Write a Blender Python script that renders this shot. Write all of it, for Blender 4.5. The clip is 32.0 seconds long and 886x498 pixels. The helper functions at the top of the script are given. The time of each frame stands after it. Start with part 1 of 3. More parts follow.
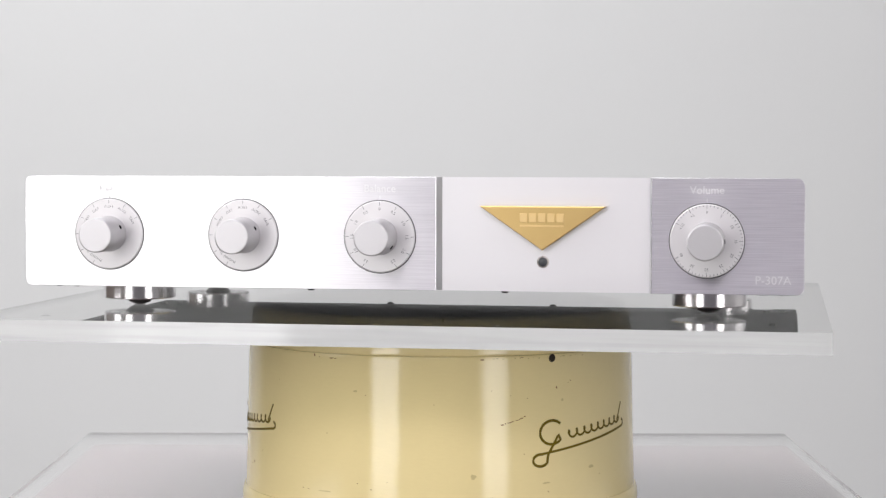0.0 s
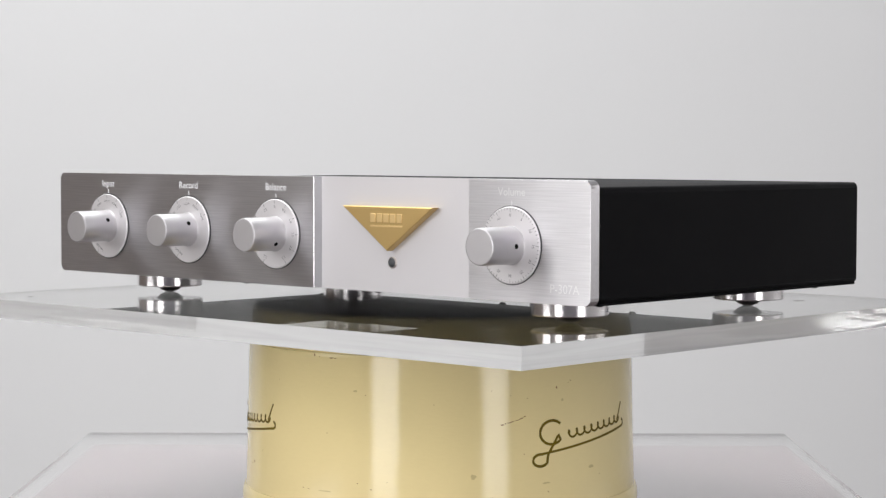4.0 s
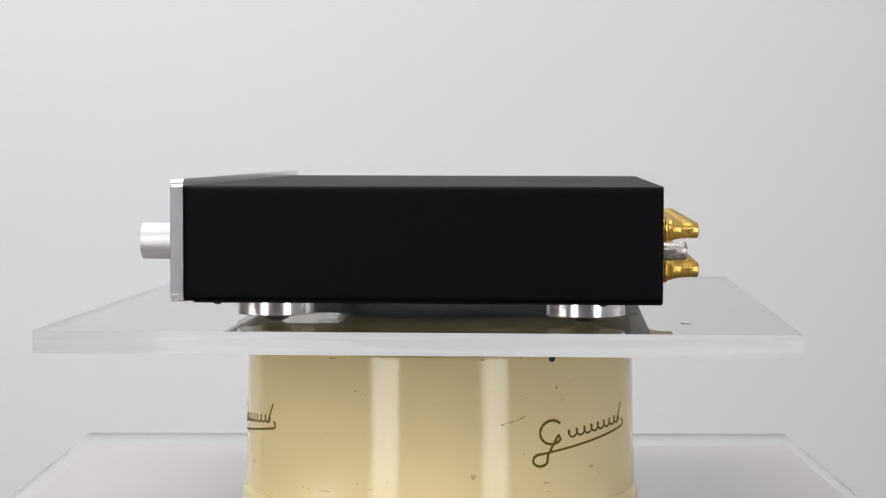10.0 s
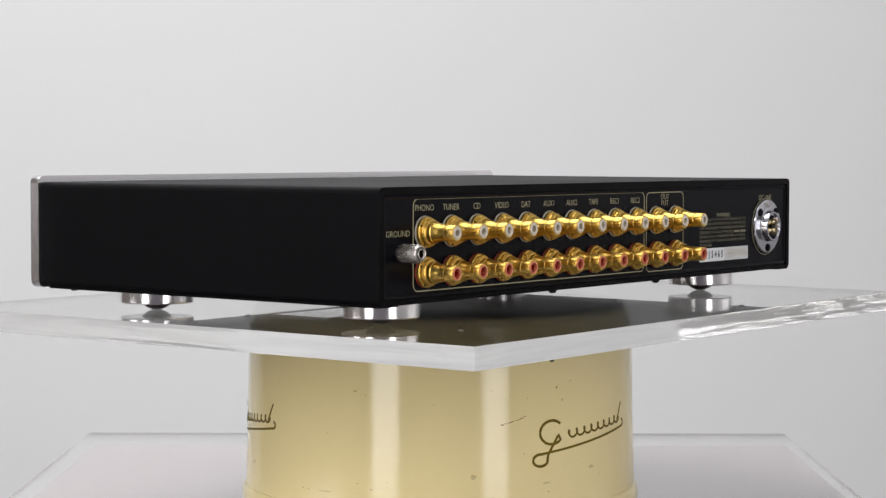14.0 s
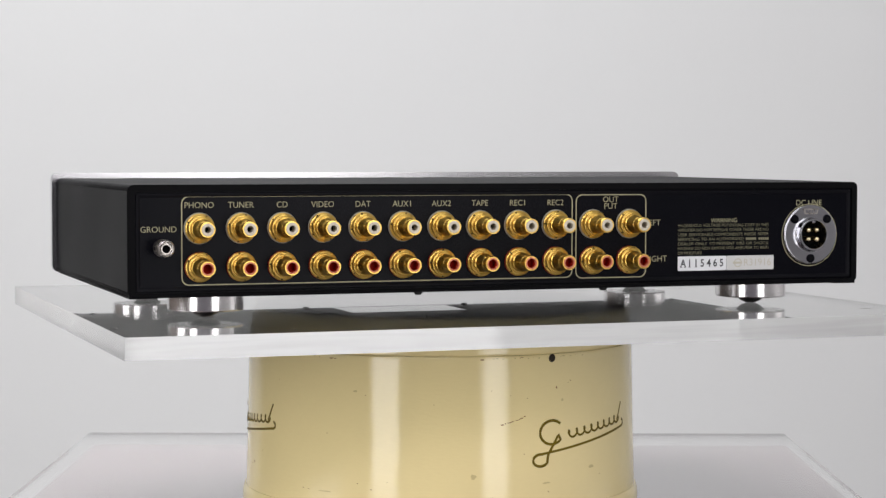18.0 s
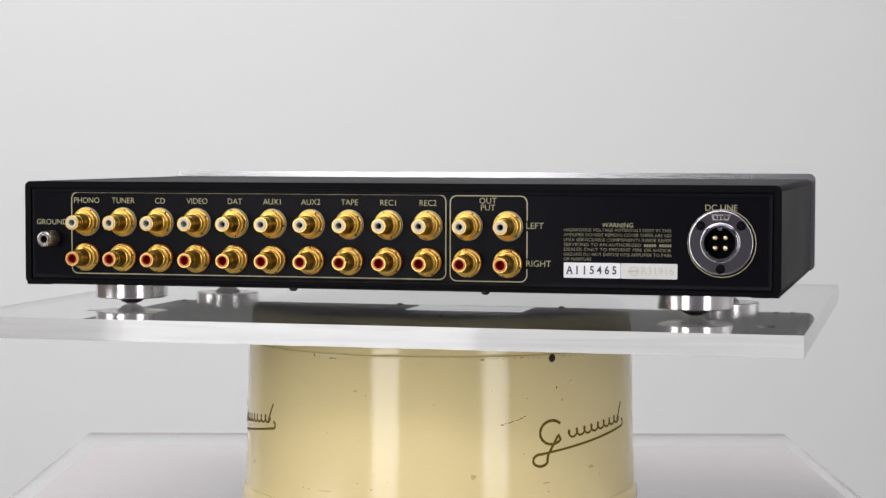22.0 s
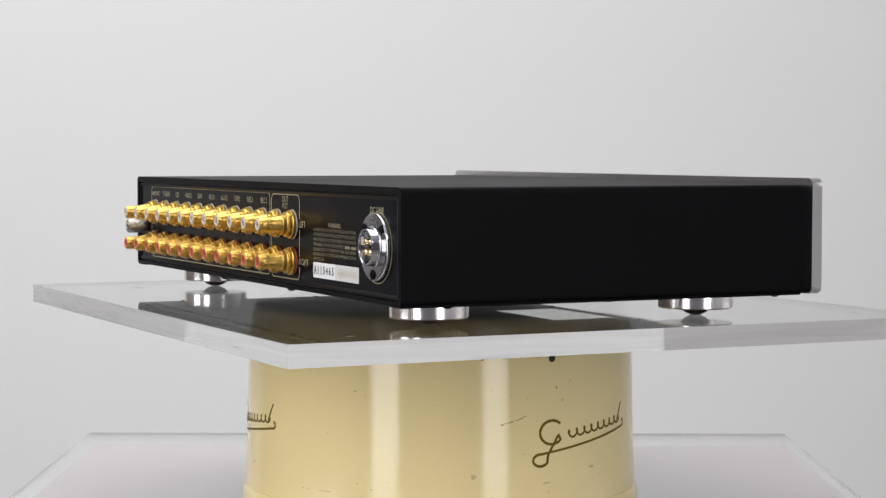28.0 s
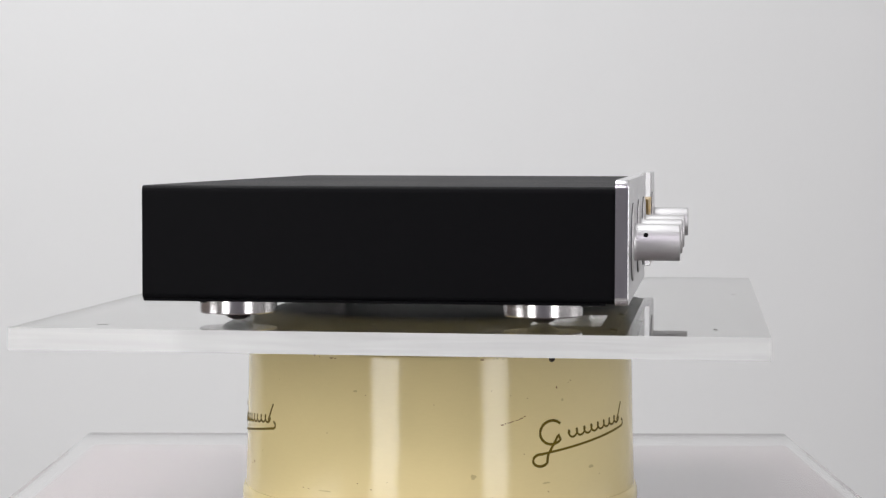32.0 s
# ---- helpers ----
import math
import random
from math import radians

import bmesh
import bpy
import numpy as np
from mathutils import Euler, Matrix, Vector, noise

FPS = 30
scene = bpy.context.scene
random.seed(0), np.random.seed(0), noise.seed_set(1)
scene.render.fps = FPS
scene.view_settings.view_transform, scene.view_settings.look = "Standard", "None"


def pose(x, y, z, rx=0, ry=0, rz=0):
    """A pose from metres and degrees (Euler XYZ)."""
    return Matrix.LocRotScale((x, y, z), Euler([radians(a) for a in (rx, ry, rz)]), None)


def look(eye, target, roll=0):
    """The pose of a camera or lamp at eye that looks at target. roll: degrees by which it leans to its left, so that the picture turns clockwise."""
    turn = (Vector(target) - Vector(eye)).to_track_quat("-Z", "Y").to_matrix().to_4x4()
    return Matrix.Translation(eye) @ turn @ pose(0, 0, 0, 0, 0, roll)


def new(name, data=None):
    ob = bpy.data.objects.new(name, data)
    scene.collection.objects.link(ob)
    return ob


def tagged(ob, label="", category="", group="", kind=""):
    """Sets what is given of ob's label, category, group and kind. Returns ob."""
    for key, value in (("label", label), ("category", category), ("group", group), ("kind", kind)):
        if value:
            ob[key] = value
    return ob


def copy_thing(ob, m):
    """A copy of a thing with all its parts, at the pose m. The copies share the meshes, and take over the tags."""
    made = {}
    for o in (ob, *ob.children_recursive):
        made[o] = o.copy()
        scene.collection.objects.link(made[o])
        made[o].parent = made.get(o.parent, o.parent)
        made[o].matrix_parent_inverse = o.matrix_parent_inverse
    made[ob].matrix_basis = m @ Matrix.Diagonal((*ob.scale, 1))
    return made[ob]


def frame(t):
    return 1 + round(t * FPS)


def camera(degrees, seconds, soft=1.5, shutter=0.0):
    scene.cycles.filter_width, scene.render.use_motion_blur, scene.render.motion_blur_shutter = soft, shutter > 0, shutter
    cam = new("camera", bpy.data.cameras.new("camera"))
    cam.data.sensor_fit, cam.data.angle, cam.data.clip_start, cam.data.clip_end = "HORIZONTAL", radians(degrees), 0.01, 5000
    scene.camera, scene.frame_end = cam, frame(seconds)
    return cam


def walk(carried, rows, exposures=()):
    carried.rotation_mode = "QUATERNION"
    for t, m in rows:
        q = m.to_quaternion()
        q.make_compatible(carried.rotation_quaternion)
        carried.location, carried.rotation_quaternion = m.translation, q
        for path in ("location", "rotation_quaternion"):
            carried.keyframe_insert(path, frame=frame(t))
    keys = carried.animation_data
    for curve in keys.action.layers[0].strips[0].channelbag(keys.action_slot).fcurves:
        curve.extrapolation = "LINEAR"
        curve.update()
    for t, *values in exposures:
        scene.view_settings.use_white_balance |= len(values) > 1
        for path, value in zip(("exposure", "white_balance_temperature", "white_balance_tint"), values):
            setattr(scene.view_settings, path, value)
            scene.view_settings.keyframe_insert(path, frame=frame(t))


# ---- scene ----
# One turntable shot: the preamplifier and its acrylic plate turn once on a cream canister, before a still camera.
ZP = 1.040          # height of the rotating plate's top face
LENGTH = 32.0

cam = camera(24.987, LENGTH, soft=1.35)
EYE = Vector((0.0, -1.21694, ZP + 0.09035))
VIEW = Vector((0.0012, 0.99878, -0.04932))
walk(cam, [(0.0, look(EYE, EYE + VIEW, 0.107)), (LENGTH, look(EYE, EYE + VIEW, 0.107))])

# ---- world and light ----
world = bpy.data.worlds.new("world")
scene.world = world
world.use_nodes = True
world.node_tree.nodes["Background"].inputs["Color"].default_value = (0.8, 0.85, 1.0, 1)
world.node_tree.nodes["Background"].inputs["Strength"].default_value = 0.02
scene.view_settings.exposure = 0.0


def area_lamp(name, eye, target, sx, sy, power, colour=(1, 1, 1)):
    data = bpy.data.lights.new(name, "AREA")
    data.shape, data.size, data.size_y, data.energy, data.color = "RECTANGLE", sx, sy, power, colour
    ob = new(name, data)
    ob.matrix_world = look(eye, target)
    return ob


# two tall strip softboxes, one on each side of the camera, and a ceiling softbox over the stage
for side in (-1, 1):
    a = radians(31 * side)
    at = Vector((math.sin(a) * 2.1, -math.cos(a) * 2.1, 1.35))
    area_lamp("strip_softbox", at, (0, 0, 1.35), 0.54, 1.9, 13.6 - 0.6 * side, (1.0, 0.985, 0.985))
area_lamp("ceiling_softbox", (-0.85, 0.35, 2.8), (-0.85, 0.35, 0), 2.4, 2.0, 52.5, (0.985, 1.0, 1.0))
# a raised softbox over the camera
area_lamp("key_softbox", (-0.25, -2.0, 2.2), (0, 0, 1.05), 1.4, 0.45, 10, (0.95, 0.87, 1.0))
# tall side lamps: forward softbox left; right, level with the stage, an added fill
# the right-hand fill is unseen; it only brightens the canister's right flank
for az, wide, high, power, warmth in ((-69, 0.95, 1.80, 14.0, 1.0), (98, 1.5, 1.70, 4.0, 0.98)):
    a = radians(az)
    area_lamp("side_softbox_and_fill", (math.sin(a) * 2.35, -math.cos(a) * 2.35, high), (0, 0, 1.1), wide, 1.4, power, (1.0, 0.99, warmth))


# ---- materials ----
def material(name, colour, rough=0.5, metal=0.0, spec=0.5, grain=0.0, scale=(60, 60, 60), bump=0.0, var=0.08, rvar=0.1, coat=0.0, aniso=0.0, streak=0.0, wave=0.0):
    """A principled surface whose colour, roughness and relief vary by two noises in object space."""
    m = bpy.data.materials.new(name)
    m.use_nodes = True
    nt = m.node_tree
    b = nt.nodes["Principled BSDF"]
    b.inputs["Metallic"].default_value = metal
    b.inputs["Specular IOR Level"].default_value = spec
    b.inputs["Coat Weight"].default_value = coat
    b.inputs["Coat Roughness"].default_value = 0.12
    tc = nt.nodes.new("ShaderNodeTexCoord")
    mp = nt.nodes.new("ShaderNodeMapping")
    mp.inputs["Scale"].default_value = scale
    nt.links.new(tc.outputs["Object"], mp.inputs["Vector"])
    fine = nt.nodes.new("ShaderNodeTexNoise")
    fine.inputs["Scale"].default_value, fine.inputs["Detail"].default_value = 1.0, 4
    nt.links.new(mp.outputs["Vector"], fine.inputs["Vector"])
    wide = nt.nodes.new("ShaderNodeTexNoise")
    wide.inputs["Scale"].default_value, wide.inputs["Detail"].default_value = 9.0, 3
    nt.links.new(tc.outputs["Object"], wide.inputs["Vector"])
    both = nt.nodes.new("ShaderNodeMix")
    both.inputs[0].default_value = 0.45
    nt.links.new(fine.outputs["Fac"], both.inputs[2])
    nt.links.new(wide.outputs["Fac"], both.inputs[3])
    ramp = nt.nodes.new("ShaderNodeMix")
    ramp.data_type = "RGBA"
    ramp.inputs[6].default_value = (*[min(1, c * (1 - var)) for c in colour], 1)
    ramp.inputs[7].default_value = (*[min(1, c * (1 + var)) for c in colour], 1)
    if streak:
        sharp = nt.nodes.new("ShaderNodeMapRange")
        sharp.inputs["From Min"].default_value, sharp.inputs["From Max"].default_value = 0.5 - streak, 0.5 + streak
        nt.links.new(fine.outputs["Fac"], sharp.inputs["Value"])
        nt.links.new(sharp.outputs[0], ramp.inputs[0])
    else:
        nt.links.new(both.outputs[0], ramp.inputs[0])
    nt.links.new(ramp.outputs[2], b.inputs["Base Color"])
    rr = nt.nodes.new("ShaderNodeMapRange")
    rr.inputs["From Min"].default_value, rr.inputs["From Max"].default_value = 0.25, 0.75
    rr.inputs["To Min"].default_value, rr.inputs["To Max"].default_value = max(0.02, rough - rvar), min(1, rough + rvar)
    if streak:
        rr.inputs["From Min"].default_value, rr.inputs["From Max"].default_value = 0.0, 1.0
    nt.links.new(sharp.outputs[0] if streak else both.outputs[0], rr.inputs["Value"])
    nt.links.new(rr.outputs[0], b.inputs["Roughness"])
    if bump:
        bp = nt.nodes.new("ShaderNodeBump")
        bp.inputs["Strength"].default_value, bp.inputs["Distance"].default_value = bump, 0.0005
        nt.links.new(fine.outputs["Fac"], bp.inputs["Height"])
        nt.links.new(bp.outputs[0], b.inputs["Normal"])
    if wave:
        swell = nt.nodes.new("ShaderNodeTexNoise")
        swell.inputs["Scale"].default_value, swell.inputs["Detail"].default_value = 55.0, 2
        nt.links.new(tc.outputs["Object"], swell.inputs["Vector"])
        bq = nt.nodes.new("ShaderNodeBump")
        bq.inputs["Strength"].default_value, bq.inputs["Distance"].default_value = 1.0, wave
        nt.links.new(swell.outputs["Fac"], bq.inputs["Height"])
        nt.links.new(bq.outputs[0], bp.inputs["Normal"])
    if aniso:
        b.inputs["Anisotropic"].default_value = aniso
        b.inputs["Anisotropic Rotation"].default_value = 0.25
        tg = nt.nodes.new("ShaderNodeTangent")
        tg.direction_type, tg.uv_map = "UV_MAP", "grain"
        nt.links.new(tg.outputs[0], b.inputs["Tangent"])
    return m


def clear(name, rough, tint=(0.985, 0.99, 0.985)):
    m = bpy.data.materials.new(name)
    m.use_nodes = True
    b = m.node_tree.nodes["Principled BSDF"]
    b.inputs["Base Color"].default_value = (*tint, 1)
    b.inputs["Transmission Weight"].default_value = 1
    b.inputs["IOR"].default_value = 1.49
    nz = m.node_tree.nodes.new("ShaderNodeTexNoise")
    nz.inputs["Scale"].default_value = 220
    mr = m.node_tree.nodes.new("ShaderNodeMapRange")
    mr.inputs["To Min"].default_value, mr.inputs["To Max"].default_value = rough * 0.5, rough * 1.5
    tc = m.node_tree.nodes.new("ShaderNodeTexCoord")
    m.node_tree.links.new(tc.outputs["Object"], nz.inputs["Vector"])
    m.node_tree.links.new(nz.outputs["Fac"], mr.inputs["Value"])
    m.node_tree.links.new(mr.outputs[0], b.inputs["Roughness"])
    return m


BRUSHED = material("brushed_aluminium", (0.73, 0.722, 0.737), 0.40, 1.0, 0.5, scale=(34, 300, 1500), bump=0.12, var=0.11, rvar=0.085, aniso=0.95, streak=0.28)
SATIN = material("satin_aluminium", (0.79, 0.78, 0.79), 0.50, 0.8, 0.5, scale=(900, 900, 900), bump=0.05, var=0.02, rvar=0.04)
KNOB = material("blasted_aluminium", (0.61, 0.60, 0.61), 0.46, 1.0, 0.5, scale=(1500, 1500, 1500), bump=0.10, var=0.03, rvar=0.05)
DIAL = material("satin_dial", (0.74, 0.725, 0.73), 0.52, 0.75, 0.5, scale=(1500, 1500, 1500), bump=0.06, var=0.02, rvar=0.04)
RIM = material("cut_aluminium", (0.72, 0.71, 0.73), 0.22, 1.0, scale=(300, 900, 300), var=0.03, rvar=0.05)
CHAMFER = material("polished_aluminium", (0.62, 0.62, 0.63), 0.42, 1.0, scale=(300, 300, 900), var=0.03, rvar=0.05)
CHROME = material("polished_steel", (0.90, 0.88, 0.89), 0.21, 1.0, scale=(200, 200, 2500), bump=0.03, var=0.04, rvar=0.03)
DARK_CHROME = material("bright_chrome", (0.47, 0.47, 0.50), 0.11, 1.0, scale=(500, 500, 500), bump=0.10, var=0.05, rvar=0.03)
BLACK = material("black_powder_coat", (0.0024, 0.0024, 0.0031), 0.46, 0.0, 0.058, scale=(2500, 2500, 2500), bump=0.25, var=0.2, rvar=0.08)
REAR = material("black_satin_paint", (0.0036, 0.0037, 0.0058), 0.26, 0.0, 0.050, scale=(1500, 1500, 1500), bump=0.1, var=0.15, rvar=0.05)
RUBBER = material("black_rubber", (0.01, 0.01, 0.01), 0.5, scale=(300, 300, 300), var=0.2)
HOLE = material("dark_hole", (0.004, 0.004, 0.004), 0.8, spec=0.1, var=0.2)
GOLD = material("gold_plate", (0.70, 0.46, 0.11), 0.30, 1.0, scale=(900, 900, 900), bump=0.01, var=0.06, rvar=0.06)
EMBLEM = material("matt_gold", (0.69, 0.49, 0.205), 0.38, 1.0, scale=(1500, 1500, 1500), bump=0.08, var=0.03, rvar=0.06)
PALE_GOLD = material("pale_gold_leaf", (0.84, 0.62, 0.29), 0.38, 0.75, scale=(1500, 1500, 1500), var=0.04, rvar=0.05)
PRINT = material("gold_print", (0.42, 0.39, 0.235), 0.5, scale=(900, 900, 900), var=0.1)
FAINT_PRINT = material("faint_gold_print", (0.26, 0.24, 0.14), 0.5, scale=(900, 900, 900), var=0.1)
WHITE_PRINT = material("white_print", (0.86, 0.86, 0.86), 0.5, scale=(900, 900, 900), var=0.05)
DARK_PRINT_AND_SHADE = material("dark_print_and_shade", (0.05, 0.05, 0.055), 0.5, scale=(900, 900, 900), var=0.1)
PALE_PRINT = material("pale_print", (0.55, 0.52, 0.42), 0.5, scale=(900, 900, 900), var=0.1)
STICKER = material("white_sticker", (0.82, 0.83, 0.84), 0.5, scale=(400, 400, 400), var=0.04)
FOIL = material("pale_foil_sticker", (0.66, 0.66, 0.64), 0.4, scale=(400, 400, 400), var=0.04)
SILVER_FOIL = material("silver_foil", (0.88, 0.88, 0.87), 0.07, 0.95, scale=(60, 60, 60), bump=0.02, var=0.03, rvar=0.03)
WASHER = material("pale_washer", (0.36, 0.34, 0.27), 0.4, scale=(400, 400, 400), var=0.06)
WHITE_PLASTIC = material("white_plastic", (0.60, 0.54, 0.43), 0.4, scale=(400, 400, 400), var=0.04)
# one red plastic coloured twice: paler where the rim catches light, darker inside
LIT_RED = material("lit_red_plastic", (0.66, 0.21, 0.115), 0.4, scale=(400, 400, 400), var=0.06)
SHADED_RED = material("shaded_red_plastic", (0.36, 0.010, 0.005), 0.7, 0.0, 0.1, scale=(400, 400, 400), var=0.08)
RED_PLASTIC = material("red_plastic", (0.42, 0.055, 0.03), 0.4, scale=(400, 400, 400), var=0.08)
SMUDGE = material("old_stain", (0.60, 0.49, 0.24), 0.12, 0.0, 0.6, scale=(300, 300, 300), var=0.12)
PIN = material("pale_gold_pin", (0.85, 0.72, 0.45), 0.2, 1.0, scale=(500, 500, 500), var=0.05)
LIP = material("black_gloss_edge", (0.006, 0.006, 0.008), 0.36, 0.0, 0.06, scale=(1500, 1500, 1500), var=0.2, rvar=0.05)
SCUFF = material("dull_scuff", (0.22, 0.21, 0.20), 0.7, 0.0, 0.2, scale=(900, 900, 900), var=0.2)
LENS = material("smoked_lens", (0.06, 0.065, 0.07), 0.35, coat=0.0, scale=(400, 400, 400), var=0.1)
UNDER_PLATE_SHADE = material("under_plate_shade", (0.022, 0.023, 0.028), 0.9, 0.0, 0.03, scale=(80, 80, 80), var=0.15)
NICKEL = material("dull_nickel", (0.46, 0.43, 0.40), 0.30, 1.0, scale=(500, 500, 500), var=0.05)
CREAM = material("cream_enamel", (0.81, 0.68, 0.345), 0.07, 0.0, 0.64, scale=(230, 230, 760), bump=0.17, var=0.03, rvar=0.03, wave=0.00022)
OLIVE = material("olive_paint", (0.15, 0.105, 0.008), 0.5, 0.0, 0.15, scale=(500, 500, 500), var=0.15)
RIVET = material("tarnished_rivet", (0.035, 0.025, 0.016), 0.6, 0.0, 0.25, scale=(600, 600, 600), var=0.3)
RUST = material("rust_stain", (0.22, 0.085, 0.035), 0.85, 0.0, 0.1, scale=(600, 600, 600), var=0.3)
WALL = material("white_backdrop_paint", (0.737, 0.742, 0.746), 0.75, scale=(120, 120, 120), bump=0.06, var=0.015, rvar=0.05)
# unseen walls and floor: tones chosen to balance bounced and reflected light
ROOM = material("dim_reflection_wall", (0.145, 0.118, 0.104), 0.8, scale=(60, 60, 60), bump=0.1, var=0.05)
BACKROOM = material("back_reflection_wall", (0.20, 0.185, 0.22), 0.8, scale=(60, 60, 60), bump=0.1, var=0.05)
EAST = material("pale_bounce_wall", (0.62, 0.61, 0.61), 0.8, scale=(60, 60, 60), bump=0.1, var=0.05)
FLOOR = material("studio_floor", (0.44, 0.43, 0.415), 0.5, scale=(20, 20, 20), bump=0.1, var=0.1)
PLINTH = material("plinth_laminate", (0.26, 0.205, 0.212), 0.5, scale=(50, 50, 50), bump=0.05, var=0.03)
ACRYLIC = clear("clear_acrylic", 0.004, (0.63, 0.635, 0.625))
SHEET = clear("clear_acrylic_sheet", 0.001, (0.95, 0.95, 0.95))


def sawn(name, clear_least, clear_most, strength, height, rough):
    """An acrylic edge: part frosted, part clear, with long wavy saw marks along it."""
    m = clear(name, 0.1, (0.97, 0.98, 0.97))
    nt = m.node_tree
    b = nt.nodes["Principled BSDF"]
    nt.links.remove(b.inputs["Roughness"].links[0])
    b.inputs["Roughness"].default_value = rough
    mp = nt.nodes.new("ShaderNodeMapping")
    mp.inputs["Scale"].default_value = (7, 7, 170)
    nz = nt.nodes.new("ShaderNodeTexNoise")
    nz.inputs["Scale"].default_value, nz.inputs["Detail"].default_value, nz.inputs["Distortion"].default_value = 1.0, 2, 0.6
    bp = nt.nodes.new("ShaderNodeBump")
    bp.inputs["Strength"].default_value, bp.inputs["Distance"].default_value = strength, height
    mr = nt.nodes.new("ShaderNodeMapRange")
    mr.inputs["From Min"].default_value, mr.inputs["From Max"].default_value = 0.38, 0.62
    mr.inputs["To Min"].default_value, mr.inputs["To Max"].default_value = clear_least, clear_most
    for a, c in ((nt.nodes["Texture Coordinate"].outputs["Object"], mp.inputs["Vector"]), (mp.outputs["Vector"], nz.inputs["Vector"]), (nz.outputs["Fac"], bp.inputs["Height"]), (nz.outputs["Fac"], mr.inputs["Value"]), (bp.outputs[0], b.inputs["Normal"]), (mr.outputs[0], b.inputs["Transmission Weight"])):
        nt.links.new(a, c)
    return m


SHEET_EDGE = sawn("polished_sheet_edge", 0.88, 0.94, 0.05, 0.0005, 0.03)
ACRYLIC_EDGE = sawn("sawn_acrylic_edge", 0.64, 0.70, 0.12, 0.0013, 0.04)


# ---- mesh tools ----
def part(name, bm, mat, parent=None, label=""):
    """Links a bmesh as one mesh object, under a thing or a part."""
    me = bpy.data.meshes.new(name)
    bm.normal_update()
    bm.to_mesh(me)
    bm.free()
    for m in (mat if isinstance(mat, (list, tuple)) else (mat,)):
        me.materials.append(m)
    ob = new(name, me)
    if parent:
        ob.parent = parent
    if label:
        ob["label"] = label
    return ob


def smooth(bm, angle=35):
    lim = radians(angle)
    for f in bm.faces:
        f.smooth = True
    for e in bm.edges:
        e.smooth = len(e.link_faces) == 2 and e.calc_face_angle(0) < lim
    return bm


def flat_sides(bm):
    """Keeps the large level and upright faces truly flat beside their eased edges."""
    bm.normal_update()
    for f in bm.faces:
        if max(abs(c) for c in f.normal) > 0.9999:
            f.smooth = False
    return bm


def box(x0, x1, y0, y1, z0, z1, bevel=0.0, seg=2):
    bm = bmesh.new()
    bmesh.ops.create_cube(bm, size=1)
    for v in bm.verts:
        v.co = Vector(((x0 + x1) / 2 + v.co.x * (x1 - x0), (y0 + y1) / 2 + v.co.y * (y1 - y0), (z0 + z1) / 2 + v.co.z * (z1 - z0)))
    if bevel:
        bmesh.ops.bevel(bm, geom=bm.edges[:], offset=bevel, segments=seg, affect="EDGES", profile=0.5)
    return flat_sides(smooth(bm, 60)) if bevel else bm


def lathe(profile, n=40, axis="z"):
    """Turns rows of (radius, height) about the axis: z, or y with the height towards -y ('-y') or +y ('+y')."""
    bm = bmesh.new()
    rings = []
    for r, h in profile:
        if r < 1e-7:
            rings.append([bm.verts.new((0, 0, h))])
        else:
            rings.append([bm.verts.new((r * math.cos(2 * math.pi * i / n), r * math.sin(2 * math.pi * i / n), h)) for i in range(n)])
    for a, b in zip(rings, rings[1:]):
        for i in range(n):
            j = (i + 1) % n
            if len(a) == 1 and len(b) == 1:
                continue
            if len(a) == 1:
                bm.faces.new((a[0], b[j], b[i]))
            elif len(b) == 1:
                bm.faces.new((a[i], a[j], b[0]))
            else:
                bm.faces.new((a[i], a[j], b[j], b[i]))
    bmesh.ops.recalc_face_normals(bm, faces=bm.faces[:])
    smooth(bm, 40)
    for f in bm.faces:
        if abs(f.normal.z) > 0.9995:
            f.smooth = False
    if axis != "z":
        bm.transform(Matrix.Rotation(radians(90 if axis == "-y" else -90), 4, "X"))
    return bm


def rounded(x0, x1, z0, z1, r, n=5, corners=(1, 1, 1, 1)):
    """The outline of a rectangle in x and z with rounded corners: top right, top left, bottom left, bottom right."""
    pts = []
    for (cx, cz, a0), on in zip(((x1 - r, z1 - r, 0), (x0 + r, z1 - r, 90), (x0 + r, z0 + r, 180), (x1 - r, z0 + r, 270)), corners):
        if on:
            pts += [(cx + r * math.cos(radians(a0 + 90 * i / n)), cz + r * math.sin(radians(a0 + 90 * i / n))) for i in range(n + 1)]
        else:
            pts.append((x1 if a0 in (0, 270) else x0, z1 if a0 < 180 else z0))
    return pts


def slab(outline, y0, y1, edge=0.0):
    """A plate from an outline in x and z, between y0 (front) and y1, with its front edge eased by edge."""
    bm = bmesh.new()
    front = bm.faces.new([bm.verts.new((x, y0, z)) for x, z in outline])
    back = bmesh.ops.extrude_face_region(bm, geom=[front])
    for v in (g for g in back["geom"] if isinstance(g, bmesh.types.BMVert)):
        v.co.y = y1
    bmesh.ops.recalc_face_normals(bm, faces=bm.faces[:])
    if edge:
        rim = [e for e in bm.edges if all(abs(v.co.y - y0) < 1e-6 for v in e.verts)]
        bmesh.ops.bevel(bm, geom=rim, offset=edge, segments=2, affect="EDGES", profile=0.5)
    return flat_sides(smooth(bm, 30))


